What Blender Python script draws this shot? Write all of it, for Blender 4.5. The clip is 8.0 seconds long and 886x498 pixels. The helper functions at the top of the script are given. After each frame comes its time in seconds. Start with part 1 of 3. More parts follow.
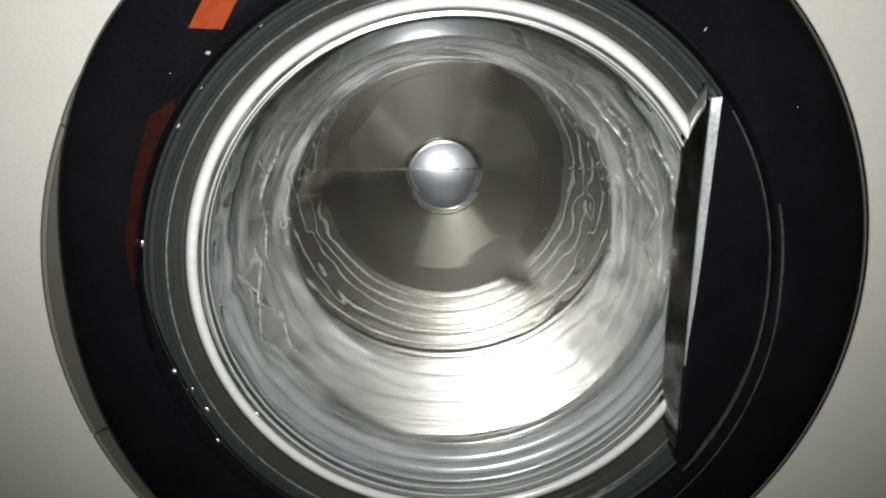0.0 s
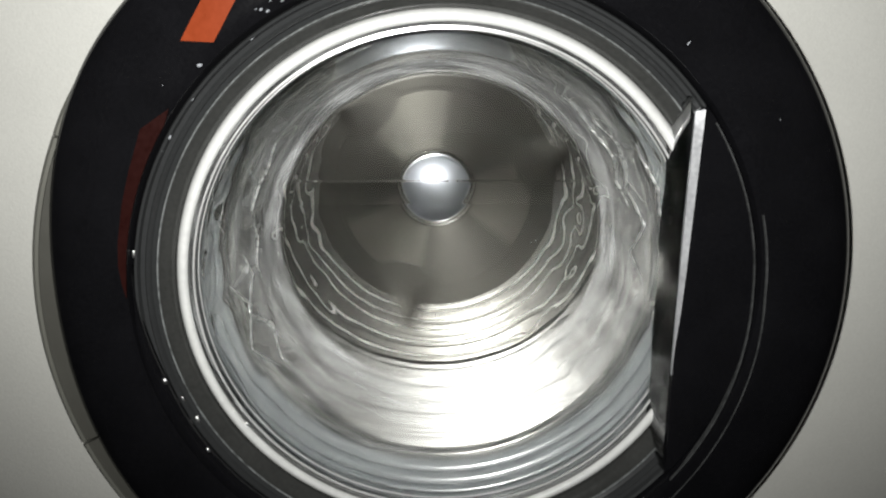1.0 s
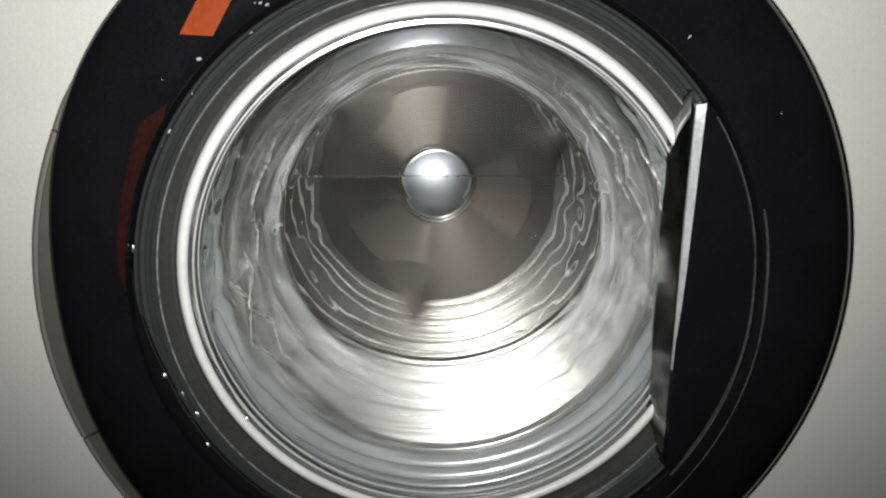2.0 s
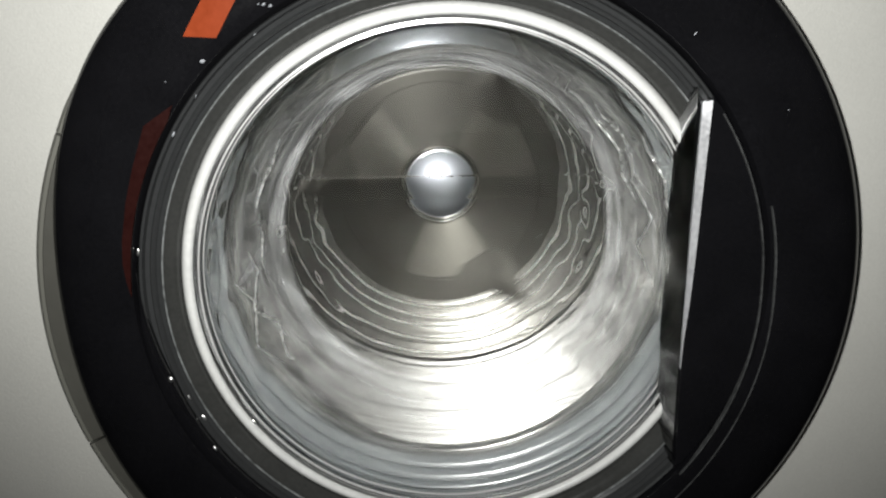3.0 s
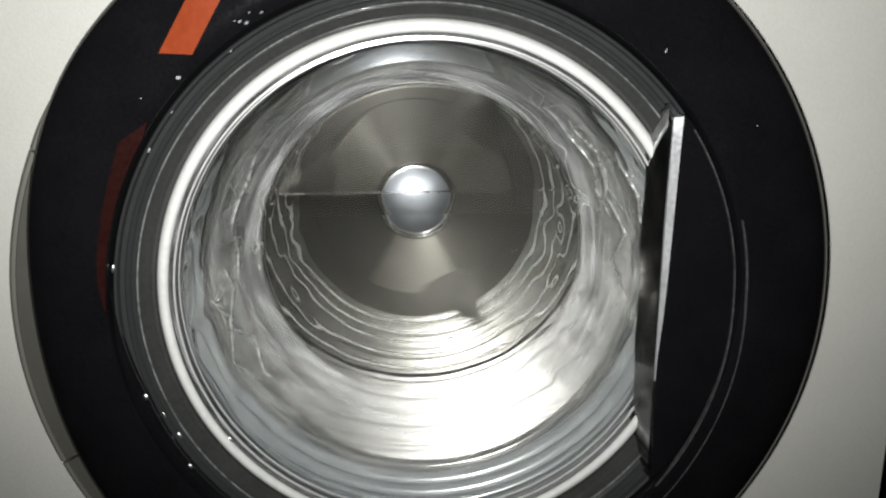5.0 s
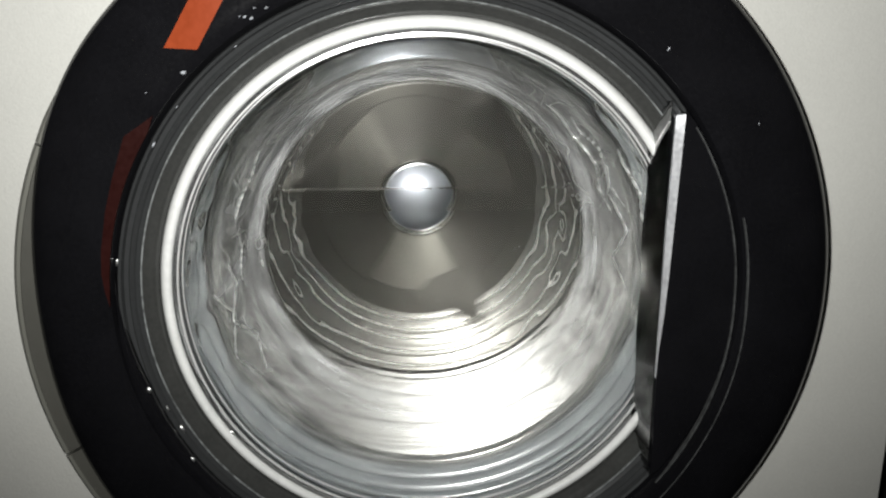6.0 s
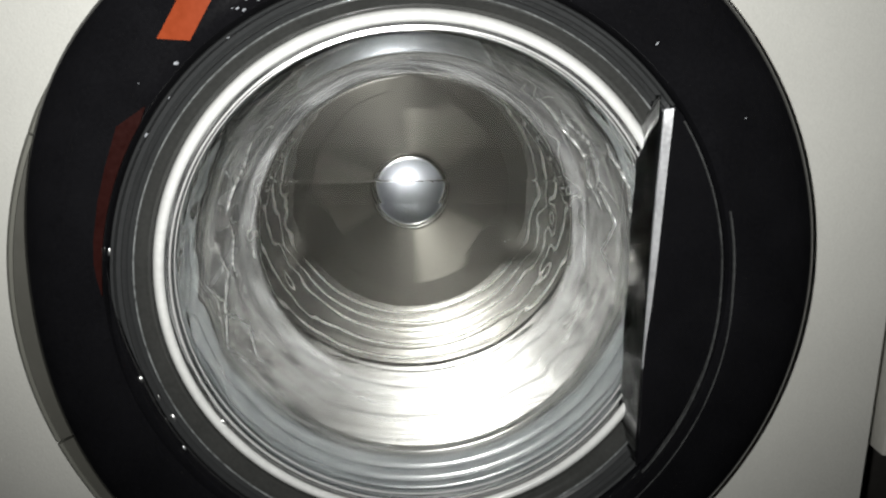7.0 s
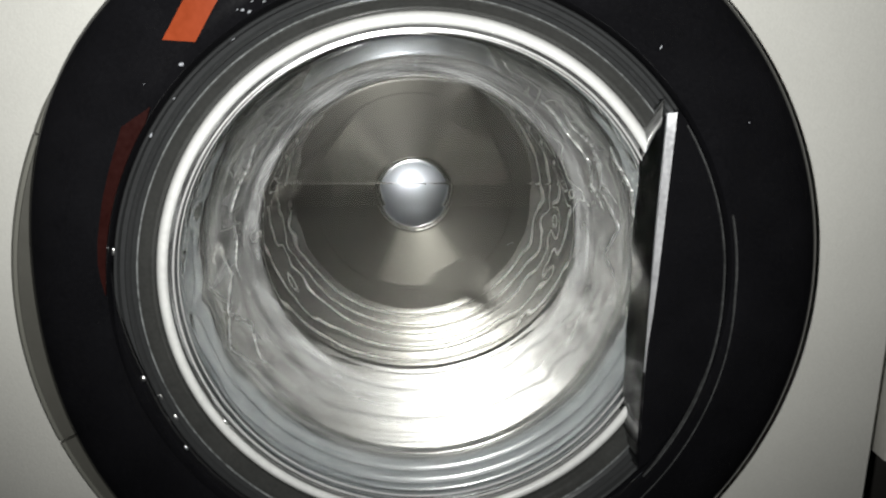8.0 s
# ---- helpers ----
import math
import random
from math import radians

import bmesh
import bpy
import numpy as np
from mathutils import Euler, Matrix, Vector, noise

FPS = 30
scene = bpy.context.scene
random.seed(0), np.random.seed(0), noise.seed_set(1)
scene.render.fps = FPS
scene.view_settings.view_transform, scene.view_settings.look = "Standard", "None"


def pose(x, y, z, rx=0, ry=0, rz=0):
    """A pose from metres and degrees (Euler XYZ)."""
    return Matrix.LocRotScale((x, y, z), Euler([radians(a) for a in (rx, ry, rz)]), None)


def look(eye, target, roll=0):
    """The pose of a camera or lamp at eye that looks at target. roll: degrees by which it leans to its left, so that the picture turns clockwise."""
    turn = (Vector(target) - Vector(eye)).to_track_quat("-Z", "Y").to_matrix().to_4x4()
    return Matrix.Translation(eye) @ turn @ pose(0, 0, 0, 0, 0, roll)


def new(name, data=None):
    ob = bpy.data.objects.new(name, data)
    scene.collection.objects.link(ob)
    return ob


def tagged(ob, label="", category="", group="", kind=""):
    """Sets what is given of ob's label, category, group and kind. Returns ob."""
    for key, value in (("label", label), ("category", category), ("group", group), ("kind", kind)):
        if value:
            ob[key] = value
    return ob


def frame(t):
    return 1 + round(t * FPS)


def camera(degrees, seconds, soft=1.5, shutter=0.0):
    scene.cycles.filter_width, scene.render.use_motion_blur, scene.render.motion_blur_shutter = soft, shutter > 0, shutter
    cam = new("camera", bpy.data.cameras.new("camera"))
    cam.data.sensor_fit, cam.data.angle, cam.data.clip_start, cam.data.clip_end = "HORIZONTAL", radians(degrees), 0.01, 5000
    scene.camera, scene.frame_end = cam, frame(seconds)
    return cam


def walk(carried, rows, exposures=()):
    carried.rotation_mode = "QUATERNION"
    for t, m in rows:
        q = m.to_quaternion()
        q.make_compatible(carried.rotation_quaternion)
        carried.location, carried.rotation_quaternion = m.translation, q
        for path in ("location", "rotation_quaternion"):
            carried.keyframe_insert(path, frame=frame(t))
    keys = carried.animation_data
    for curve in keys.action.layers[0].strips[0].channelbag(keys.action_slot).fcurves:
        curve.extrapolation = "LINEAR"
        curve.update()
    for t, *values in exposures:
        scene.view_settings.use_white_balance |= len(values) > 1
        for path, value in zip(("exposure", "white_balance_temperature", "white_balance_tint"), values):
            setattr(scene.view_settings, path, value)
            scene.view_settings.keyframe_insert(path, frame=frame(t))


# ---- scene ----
cam = camera(56.0, 8.0, soft=2.2, shutter=0.15)
AXIS = 0.47      # height of the door's centre above the floor

# seconds, x, y, z from the door's centre, yaw, pitch, roll
PATH = [
    (0.0, -0.0173, -0.4423, 0.1524, -1.10, -16.37, -0.01),
    (0.5, -0.0146, -0.4458, 0.1541, -1.21, -15.61, -0.05),
    (1.0, -0.0129, -0.4480, 0.1516, -1.32, -15.38, -0.14),
    (1.5, -0.0122, -0.4478, 0.1499, -1.33, -15.50, -0.25),
    (3.0, -0.0145, -0.4453, 0.1492, -1.26, -15.53, 0.47),
    (3.5, -0.0178, -0.4436, 0.1519, -2.40, -15.26, 0.39),
    (4.0, -0.0152, -0.4460, 0.1489, -3.11, -14.85, 1.03),
    (4.5, -0.0146, -0.4478, 0.1492, -3.06, -14.42, 0.72),
    (6.0, -0.0150, -0.4509, 0.1479, -2.70, -14.48, 0.04),
    (6.5, -0.0131, -0.4546, 0.1454, -2.68, -14.89, 0.43),
    (7.0, -0.0142, -0.4562, 0.1463, -3.15, -14.73, -0.39),
    (7.5, -0.0127, -0.4568, 0.1461, -2.83, -14.51, -0.39),
    (8.0, -0.0135, -0.4574, 0.1459, -2.78, -14.50, -0.71),
]
walk(cam, [(t, pose(x, y, z + AXIS, 90 + pitch, roll, yaw)) for t, x, y, z, yaw, pitch, roll in PATH])

# ---------------------------------------------------------------- light
world = bpy.data.worlds.new("dim_room")
scene.world = world
world.use_nodes = True
world.node_tree.nodes["Background"].inputs["Color"].default_value = (0.75, 0.85, 1.0, 1)
world.node_tree.nodes["Background"].inputs["Strength"].default_value = 0.004

lamp = bpy.data.lights.new("phone_torch", "SPOT")
lamp.energy = 15.2
lamp.shadow_soft_size = 0.009
lamp.spot_size = radians(110)
lamp.spot_blend = 1.0
lamp.color = (1.0, 0.995, 0.97)
torch = new("phone_torch", lamp)
torch.matrix_world = look((-0.055, -0.452, AXIS + 0.156), (-0.012, 0.0, AXIS + 0.18))
scene.view_settings.exposure = 0.0


# ---------------------------------------------------------------- materials
def material(name, color, rough=0.5, metal=0.0, vary=0.08, scale=40.0, bump=0.0, bump_scale=300.0, coat=0.0, aniso=0.0, spec=0.5):
    """Principled surface with tone and gloss that vary at a coarse and a fine scale."""
    m = bpy.data.materials.new(name)
    m.use_nodes = True
    nt = m.node_tree
    b = nt.nodes["Principled BSDF"]
    b.inputs["Metallic"].default_value = metal
    b.inputs["Coat Weight"].default_value = coat
    b.inputs["Coat Roughness"].default_value = 0.16
    b.inputs["Specular IOR Level"].default_value = spec
    b.inputs["Anisotropic"].default_value = aniso
    co = nt.nodes.new("ShaderNodeTexCoord")
    big = nt.nodes.new("ShaderNodeTexNoise")
    big.inputs["Scale"].default_value = scale
    big.inputs["Detail"].default_value = 5
    fine = nt.nodes.new("ShaderNodeTexNoise")
    fine.inputs["Scale"].default_value = bump_scale
    fine.inputs["Detail"].default_value = 3
    nt.links.new(co.outputs["Object"], big.inputs["Vector"])
    nt.links.new(co.outputs["Object"], fine.inputs["Vector"])
    add = nt.nodes.new("ShaderNodeMath")
    add.operation = "ADD"
    nt.links.new(big.outputs["Fac"], add.inputs[0])
    nt.links.new(fine.outputs["Fac"], add.inputs[1])
    ramp = nt.nodes.new("ShaderNodeMapRange")
    ramp.inputs["From Min"].default_value = 0.6
    ramp.inputs["From Max"].default_value = 1.4
    ramp.inputs["To Min"].default_value = 1 - vary
    ramp.inputs["To Max"].default_value = 1 + vary
    nt.links.new(add.outputs[0], ramp.inputs["Value"])
    mul = nt.nodes.new("ShaderNodeVectorMath")
    mul.operation = "SCALE"
    mul.inputs[0].default_value = color
    nt.links.new(ramp.outputs[0], mul.inputs["Scale"])
    nt.links.new(mul.outputs[0], b.inputs["Base Color"])
    rr = nt.nodes.new("ShaderNodeMath")
    rr.operation = "MULTIPLY"
    rr.inputs[0].default_value = rough
    nt.links.new(ramp.outputs[0], rr.inputs[1])
    nt.links.new(rr.outputs[0], b.inputs["Roughness"])
    if bump:
        bp = nt.nodes.new("ShaderNodeBump")
        bp.inputs["Strength"].default_value = bump
        bp.inputs["Distance"].default_value = 0.0006
        nt.links.new(fine.outputs["Fac"], bp.inputs["Height"])
        nt.links.new(bp.outputs[0], b.inputs["Normal"])
    return m


GLARE = (0.05, 0.29)   # thinnest and thickest painted haze, for glare on the glass wall


def glass_material(name):
    m = bpy.data.materials.new(name)
    m.use_nodes = True
    b = m.node_tree.nodes["Principled BSDF"]
    b.inputs["Base Color"].default_value = (0.97, 0.985, 0.98, 1)
    b.inputs["Transmission Weight"].default_value = 1.0
    b.inputs["Roughness"].default_value = 0.0
    b.inputs["IOR"].default_value = 1.5
    # streaky pale haze stands for glare on the bowl's sloping wall, none on its face
    nt = m.node_tree
    co = nt.nodes.new("ShaderNodeTexCoord")
    sep = nt.nodes.new("ShaderNodeSeparateXYZ")
    nt.links.new(co.outputs["Object"], sep.inputs[0])
    flat = nt.nodes.new("ShaderNodeCombineXYZ")
    nt.links.new(sep.outputs["X"], flat.inputs["X"])
    nt.links.new(sep.outputs["Z"], flat.inputs["Y"])
    dist = nt.nodes.new("ShaderNodeVectorMath")
    dist.operation = "LENGTH"
    nt.links.new(flat.outputs[0], dist.inputs[0])
    both = nt.nodes.new("ShaderNodeCombineXYZ")
    nt.links.new(dist.outputs["Value"], both.inputs["X"])
    nt.links.new(sep.outputs["Y"], both.inputs["Y"])
    slow = nt.nodes.new("ShaderNodeVectorMath")
    slow.operation = "MULTIPLY_ADD"
    slow.inputs[1].default_value = (0.22, 0.05, 0.22)
    nt.links.new(co.outputs["Object"], slow.inputs[0])
    nt.links.new(both.outputs[0], slow.inputs[2])
    streak = nt.nodes.new("ShaderNodeTexNoise")
    streak.inputs["Scale"].default_value = 120.0
    streak.inputs["Detail"].default_value = 3
    nt.links.new(slow.outputs[0], streak.inputs["Vector"])
    glare = nt.nodes.new("ShaderNodeMapRange")
    glare.inputs["From Min"].default_value = 0.46
    glare.inputs["From Max"].default_value = 0.70
    glare.inputs["To Min"].default_value = GLARE[0]
    glare.inputs["To Max"].default_value = GLARE[1]
    nt.links.new(streak.outputs["Fac"], glare.inputs["Value"])
    where = nt.nodes.new("ShaderNodeMapRange")
    where.inputs["From Min"].default_value = 0.1165
    where.inputs["From Max"].default_value = 0.1185
    nt.links.new(dist.outputs["Value"], where.inputs["Value"])
    amount = nt.nodes.new("ShaderNodeMath")
    amount.operation = "MULTIPLY"
    nt.links.new(glare.outputs[0], amount.inputs[0])
    rim = nt.nodes.new("ShaderNodeMapRange")
    rim.inputs["From Min"].default_value = 0.137
    rim.inputs["From Max"].default_value = 0.146
    rim.inputs["To Min"].default_value = 1.0
    rim.inputs["To Max"].default_value = 0.0
    nt.links.new(dist.outputs["Value"], rim.inputs["Value"])
    inside = nt.nodes.new("ShaderNodeMath")
    inside.operation = "MULTIPLY"
    nt.links.new(where.outputs[0], inside.inputs[0])
    nt.links.new(rim.outputs[0], inside.inputs[1])
    nt.links.new(inside.outputs[0], amount.inputs[1])
    clear = nt.nodes.new("ShaderNodeMath")
    clear.operation = "SUBTRACT"
    clear.inputs[0].default_value = 1.0
    nt.links.new(amount.outputs[0], clear.inputs[1])
    nt.links.new(clear.outputs[0], b.inputs["Transmission Weight"])
    return m


def spun_steel(name, color, rough, groove_depth=0.0006, strength=0.5, metal=1.0, aniso=0.0):
    """Stainless steel with fine turned grooves round its axis."""
    m = material(name, color, rough, metal, 0.10, 25.0)
    nt = m.node_tree
    b = nt.nodes["Principled BSDF"]
    co = nt.nodes.new("ShaderNodeTexCoord")
    sep = nt.nodes.new("ShaderNodeSeparateXYZ")
    nt.links.new(co.outputs["Object"], sep.inputs[0])
    flat = nt.nodes.new("ShaderNodeCombineXYZ")
    nt.links.new(sep.outputs["X"], flat.inputs["X"])
    nt.links.new(sep.outputs["Z"], flat.inputs["Y"])
    dist = nt.nodes.new("ShaderNodeVectorMath")
    dist.operation = "LENGTH"
    nt.links.new(flat.outputs[0], dist.inputs[0])
    both = nt.nodes.new("ShaderNodeCombineXYZ")
    nt.links.new(dist.outputs["Value"], both.inputs["X"])
    nt.links.new(sep.outputs["Y"], both.inputs["Y"])
    groove = nt.nodes.new("ShaderNodeTexNoise")
    groove.inputs["Scale"].default_value = 260.0
    groove.inputs["Detail"].default_value = 4
    nt.links.new(both.outputs[0], groove.inputs["Vector"])
    bp = nt.nodes.new("ShaderNodeBump")
    bp.inputs["Strength"].default_value = strength
    bp.inputs["Distance"].default_value = groove_depth
    nt.links.new(groove.outputs["Fac"], bp.inputs["Height"])
    nt.links.new(bp.outputs[0], b.inputs["Normal"])
    if aniso:
        # the gloss spreads along the radius, across the turned grooves
        b.inputs["Anisotropic"].default_value = aniso
        out = nt.nodes.new("ShaderNodeCombineXYZ")
        nt.links.new(sep.outputs["X"], out.inputs["X"])
        nt.links.new(sep.outputs["Z"], out.inputs["Z"])
        turn = nt.nodes.new("ShaderNodeVectorTransform")
        turn.vector_type, turn.convert_from, turn.convert_to = "VECTOR", "OBJECT", "WORLD"
        nt.links.new(out.outputs[0], turn.inputs[0])
        unit = nt.nodes.new("ShaderNodeVectorMath")
        unit.operation = "NORMALIZE"
        nt.links.new(turn.outputs[0], unit.inputs[0])
        nt.links.new(unit.outputs[0], b.inputs["Tangent"])
    return m


PANEL = material("silver_white_enamel", (0.60, 0.60, 0.56), 0.42, 0.0, 0.06, 14.0, 0.3, 700.0)
BLACK = material("black_gloss_plastic", (0.006, 0.006, 0.007), 0.10, 0.0, 0.3, 30.0, 0.0, 500.0)
BEZEL = material("smoke_grey_plastic", (0.042, 0.043, 0.041), 0.12, 0.0, 0.20, 60.0, 0.05, 400.0)
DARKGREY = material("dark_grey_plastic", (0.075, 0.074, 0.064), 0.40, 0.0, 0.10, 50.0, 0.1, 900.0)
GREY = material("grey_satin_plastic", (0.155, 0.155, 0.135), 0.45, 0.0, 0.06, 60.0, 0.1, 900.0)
TRIM = material("white_satin_plastic", (0.78, 0.79, 0.77), 0.25, 0.0, 0.10, 60.0, coat=1.0)
RUBBER = material("grey_rubber", (0.165, 0.178, 0.182), 0.26, 0.0, 0.12, 40.0, 0.12, 500.0, coat=1.0)
ORANGE = material("orange_print", (0.25, 0.040, 0.010), 0.30, 0.0, 0.12, 60.0, spec=0.1)
MAROON = material("dull_red_patch", (0.019, 0.0050, 0.0042), 0.3, 0.0, 0.25, 40.0, spec=0.1)
STEEL = spun_steel("spun_steel", (0.28, 0.276, 0.262), 0.26, 0.0008, 0.20, 1.0, 0.6)
WALLSTEEL = spun_steel("embossed_drum_steel", (0.38, 0.376, 0.36), 0.28, 0.0006, 0.4, 1.0)
# darker plate, lighter sectors: how differently they reflect is put into the colour
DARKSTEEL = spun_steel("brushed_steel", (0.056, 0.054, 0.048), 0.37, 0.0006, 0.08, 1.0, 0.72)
DISHSTEEL = spun_steel("polished_dish_steel", (0.23, 0.224, 0.206), 0.25, 0.0006, 0.18, 1.0, 0.7)
LIFTSTEEL = spun_steel("lifter_steel", (0.60, 0.59, 0.565), 0.48, 0.0004, 0.3)
LIPSTEEL = material("polished_lip_steel", (0.80, 0.79, 0.75), 0.10, 1.0, 0.1, 40.0)
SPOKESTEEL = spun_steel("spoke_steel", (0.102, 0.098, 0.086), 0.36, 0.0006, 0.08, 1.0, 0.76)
HUBSTEEL = spun_steel("satin_hub_steel", (0.56, 0.59, 0.64), 0.33, 0.0004, 0.10)
GRIPWALL = material("smoky_chrome", (0.50, 0.50, 0.50), 0.08, 1.0, 0.5, 60.0, 0.15, 60.0)
SMOKE = spun_steel("smoked_plastic", (0.044, 0.046, 0.047), 0.20, 0.0006, 0.5, 0.25)
BEADSTEEL = material("bright_bead_steel", (0.80, 0.79, 0.76), 0.26, 1.0, 0.1, 60.0)
RINGSTEEL = material("polished_ring_steel", (0.86, 0.85, 0.82), 0.34, 1.0, 0.1, 60.0)
SEAM = material("grey_seam", (0.055, 0.057, 0.057), 0.14, 0.0, 0.6, 45.0)
GLEAM = material("glass_gleam", (0.82, 0.83, 0.81), 0.30, 0.8, 0.3, 90.0)
SPOT = material("glint_chrome", (0.85, 0.85, 0.84), 0.34, 1.0, 0.1, 60.0)
SILVER = material("silver_plastic", (0.80, 0.80, 0.79), 0.24, 0.4, 0.12, 60.0, 0.1, 400.0)
GRIPEDGE = material("satin_grip_edge", (0.62, 0.63, 0.65), 0.20, 0.5, 0.25, 18.0, 0.03, 400.0)
LINE = material("pale_edge", (0.17, 0.18, 0.18), 0.06, 0.0, 0.85, 45.0)
GLASS = glass_material("door_glass")
WALL = material("pale_wall_paint", (0.62, 0.61, 0.56), 0.7, 0.0, 0.06, 3.0, 0.2, 200.0)
FLOOR = material("dark_floor_tile", (0.03, 0.028, 0.026), 0.4, 0.0, 0.2, 6.0, 0.1, 150.0)
CEIL = material("white_ceiling_paint", (0.75, 0.75, 0.72), 0.8, 0.0, 0.04, 3.0)
SPECK = material("water_speck", (0.40, 0.42, 0.45), 0.3, 0.0, 0.05, 90.0)


# ---------------------------------------------------------------- mesh helpers
def part(name, bm, mat, parent=None, label="", sharp=35):
    me = bpy.data.meshes.new(name)
    bmesh.ops.recalc_face_normals(bm, faces=bm.faces)
    bm.to_mesh(me)
    bm.free()
    me.materials.append(mat)
    me.shade_smooth()
    me.set_sharp_from_angle(angle=radians(sharp))
    ob = new(name, me)
    if parent:
        ob.parent = parent
    if label:
        ob["label"] = label
    return ob


def lathe(profile, steps=160, start=0.0, end=360.0, closed=False, shape=None):
    """Turns a profile of (radius, depth) round the y axis. closed: the profile is a ring of its own.
    shape(angle, r, y, i) may bend each point and gives (r, y)."""
    bm = bmesh.new()
    full = end - start >= 360
    n = steps if full else steps + 1
    rings = []
    for k in range(n):
        a = radians(start + (end - start) * k / steps)
        ring = []
        for i, (r, y) in enumerate(profile):
            if shape:
                r, y = shape(a, r, y, i)
            ring.append(bm.verts.new((r * math.cos(a), y, r * math.sin(a))))
        rings.append(ring)
    m = len(profile)
    for k in range(steps):
        p, q = rings[k], rings[(k + 1) % n]
        for i in range(m if closed else m - 1):
            j = (i + 1) % m
            bm.faces.new((p[i], p[j], q[j], q[i]))
    if not full and closed:
        bm.faces.new(rings[0])
        bm.faces.new(rings[-1][::-1])
    bmesh.ops.remove_doubles(bm, verts=bm.verts, dist=1e-6)
    return bm


def prism(outline, y0, y1, bevel=0.0):
    """A plate with an outline of (x, z), from depth y0 to y1."""
    bm = bmesh.new()
    a = [bm.verts.new((x, y0, z)) for x, z in outline]
    b = [bm.verts.new((x, y1, z)) for x, z in outline]
    bm.faces.new(a)
    bm.faces.new(b[::-1])
    for i in range(len(a)):
        j = (i + 1) % len(a)
        bm.faces.new((a[i], b[i], b[j], a[j]))
    if bevel:
        edges = [e for e in bm.edges if all(v.co.y < y0 + 1e-6 for v in e.verts)]
        bmesh.ops.bevel(bm, geom=edges, offset=bevel, segments=2, profile=0.6, affect="EDGES")
    return bm


def box(x0, x1, y0, y1, z0, z1, bevel=0.0, segments=2):
    bm = bmesh.new()
    bmesh.ops.create_cube(bm, size=1)
    for v in bm.verts:
        v.co = Vector(((x0 + x1) / 2 + v.co.x * (x1 - x0), (y0 + y1) / 2 + v.co.y * (y1 - y0), (z0 + z1) / 2 + v.co.z * (z1 - z0)))
    if bevel:
        bmesh.ops.bevel(bm, geom=bm.edges[:], offset=bevel, segments=segments, profile=0.5, affect="EDGES")
    return bm


# ---------------------------------------------------------------- room
def build_room():
    x0, x1, y0, y1, h = -1.6, 1.5, -2.2, 0.68, 2.4
    for name, bm, mat in (
        ("floor", box(x0 - 0.1, x1 + 0.1, y0 - 0.1, y1 + 0.1, -0.1, 0.0), FLOOR),
        ("ceiling", box(x0 - 0.1, x1 + 0.1, y0 - 0.1, y1 + 0.1, h, h + 0.1), CEIL),
        ("wall_north", box(x0, x1, y1, y1 + 0.1, 0.0, h), WALL),
        ("wall_south", box(x0, x1, y0 - 0.1, y0, 0.0, h), WALL),
        ("wall_west", box(x0 - 0.1, x0, y0, y1, 0.0, h), WALL),
        ("wall_east", box(x1, x1 + 0.1, y0, y1, 0.0, h), WALL),
    ):
        tagged(part(name, bm, mat), kind="structure")


def build_cabinet():
    """Pale cabinet beside the machine, raised over a dark plinth."""
    unit = tagged(new("cabinet_unit"), "pale cabinet unit on a dark recessed plinth beside the washing machine", "cabinet")
    unit.location = (0.314, 0.040, 0)
    part("carcass", box(0, 0.45, 0.02, 0.56, 0.335, 0.85, 0.001), WALL, unit, "pale carcass")
    part("cabinet_door", box(0.001, 0.449, 0.0, 0.0185, 0.337, 0.848, 0.0015), WALL, unit, "pale flat cabinet door")
    part("plinth", box(0.03, 0.43, 0.06, 0.54, 0.0, 0.334, 0.002), FLOOR, unit, "dark recessed plinth")


# ---------------------------------------------------------------- washing machine
def front_panel():
    """The cabinet's front sheet with its round opening and rolled edges."""
    bm = bmesh.new()
    n, hole = 96, 0.196
    x0, x1, z0, z1 = -0.30, 0.30, 0.015 - AXIS, 0.85 - AXIS
    inner, outer = [], []
    for k in range(n):
        a = math.tau * k / n
        c, s = math.cos(a), math.sin(a)
        inner.append((hole * c, hole * s))
        reach = min((x1 if c > 0 else x0) / c if abs(c) > 1e-9 else 9, (z1 if s > 0 else z0) / s if abs(s) > 1e-9 else 9)
        outer.append((reach * c, reach * s))
    # the corners of the sheet
    for cx, cz in ((x0, z0), (x0, z1), (x1, z0), (x1, z1)):
        k = min(range(n), key=lambda i: (outer[i][0] - cx) ** 2 + (outer[i][1] - cz) ** 2)
        outer[k] = (cx, cz)
    loops = []
    for pts, y in ((inner, 0.075), (inner, 0.035), (outer, 0.035)):
        loops.append([bm.verts.new((x, y, z)) for x, z in pts])
    edge = [bm.verts.new((x + (0.004 if x > 0.299 else -0.004 if x < -0.299 else 0), 0.040, z)) for x, z in outer]
    side = [bm.verts.new((x + (0.006 if x > 0.299 else -0.006 if x < -0.299 else 0), 0.060, z)) for x, z in outer]
    loops += [edge, side]
    for p, q in zip(loops, loops[1:]):
        for i in range(n):
            j = (i + 1) % n
            bm.faces.new((p[i], p[j], q[j], q[i]))
    return bm


def black_outer(a):
    """Radius of the black ring's rim; it draws back where the hinge cover lies."""
    d = math.degrees(a) % 360
    keys = ((0, 0), (140, 0), (182, 1), (230, 0), (360, 0))
    for (d0, v0), (d1, v1) in zip(keys, keys[1:]):
        if d0 <= d <= d1:
            u = (d - d0) / (d1 - d0)
            u = u * u * (3 - 2 * u)
            return 0.2342 - 0.0095 * (v0 + (v1 - v0) * u)
    return 0.2342


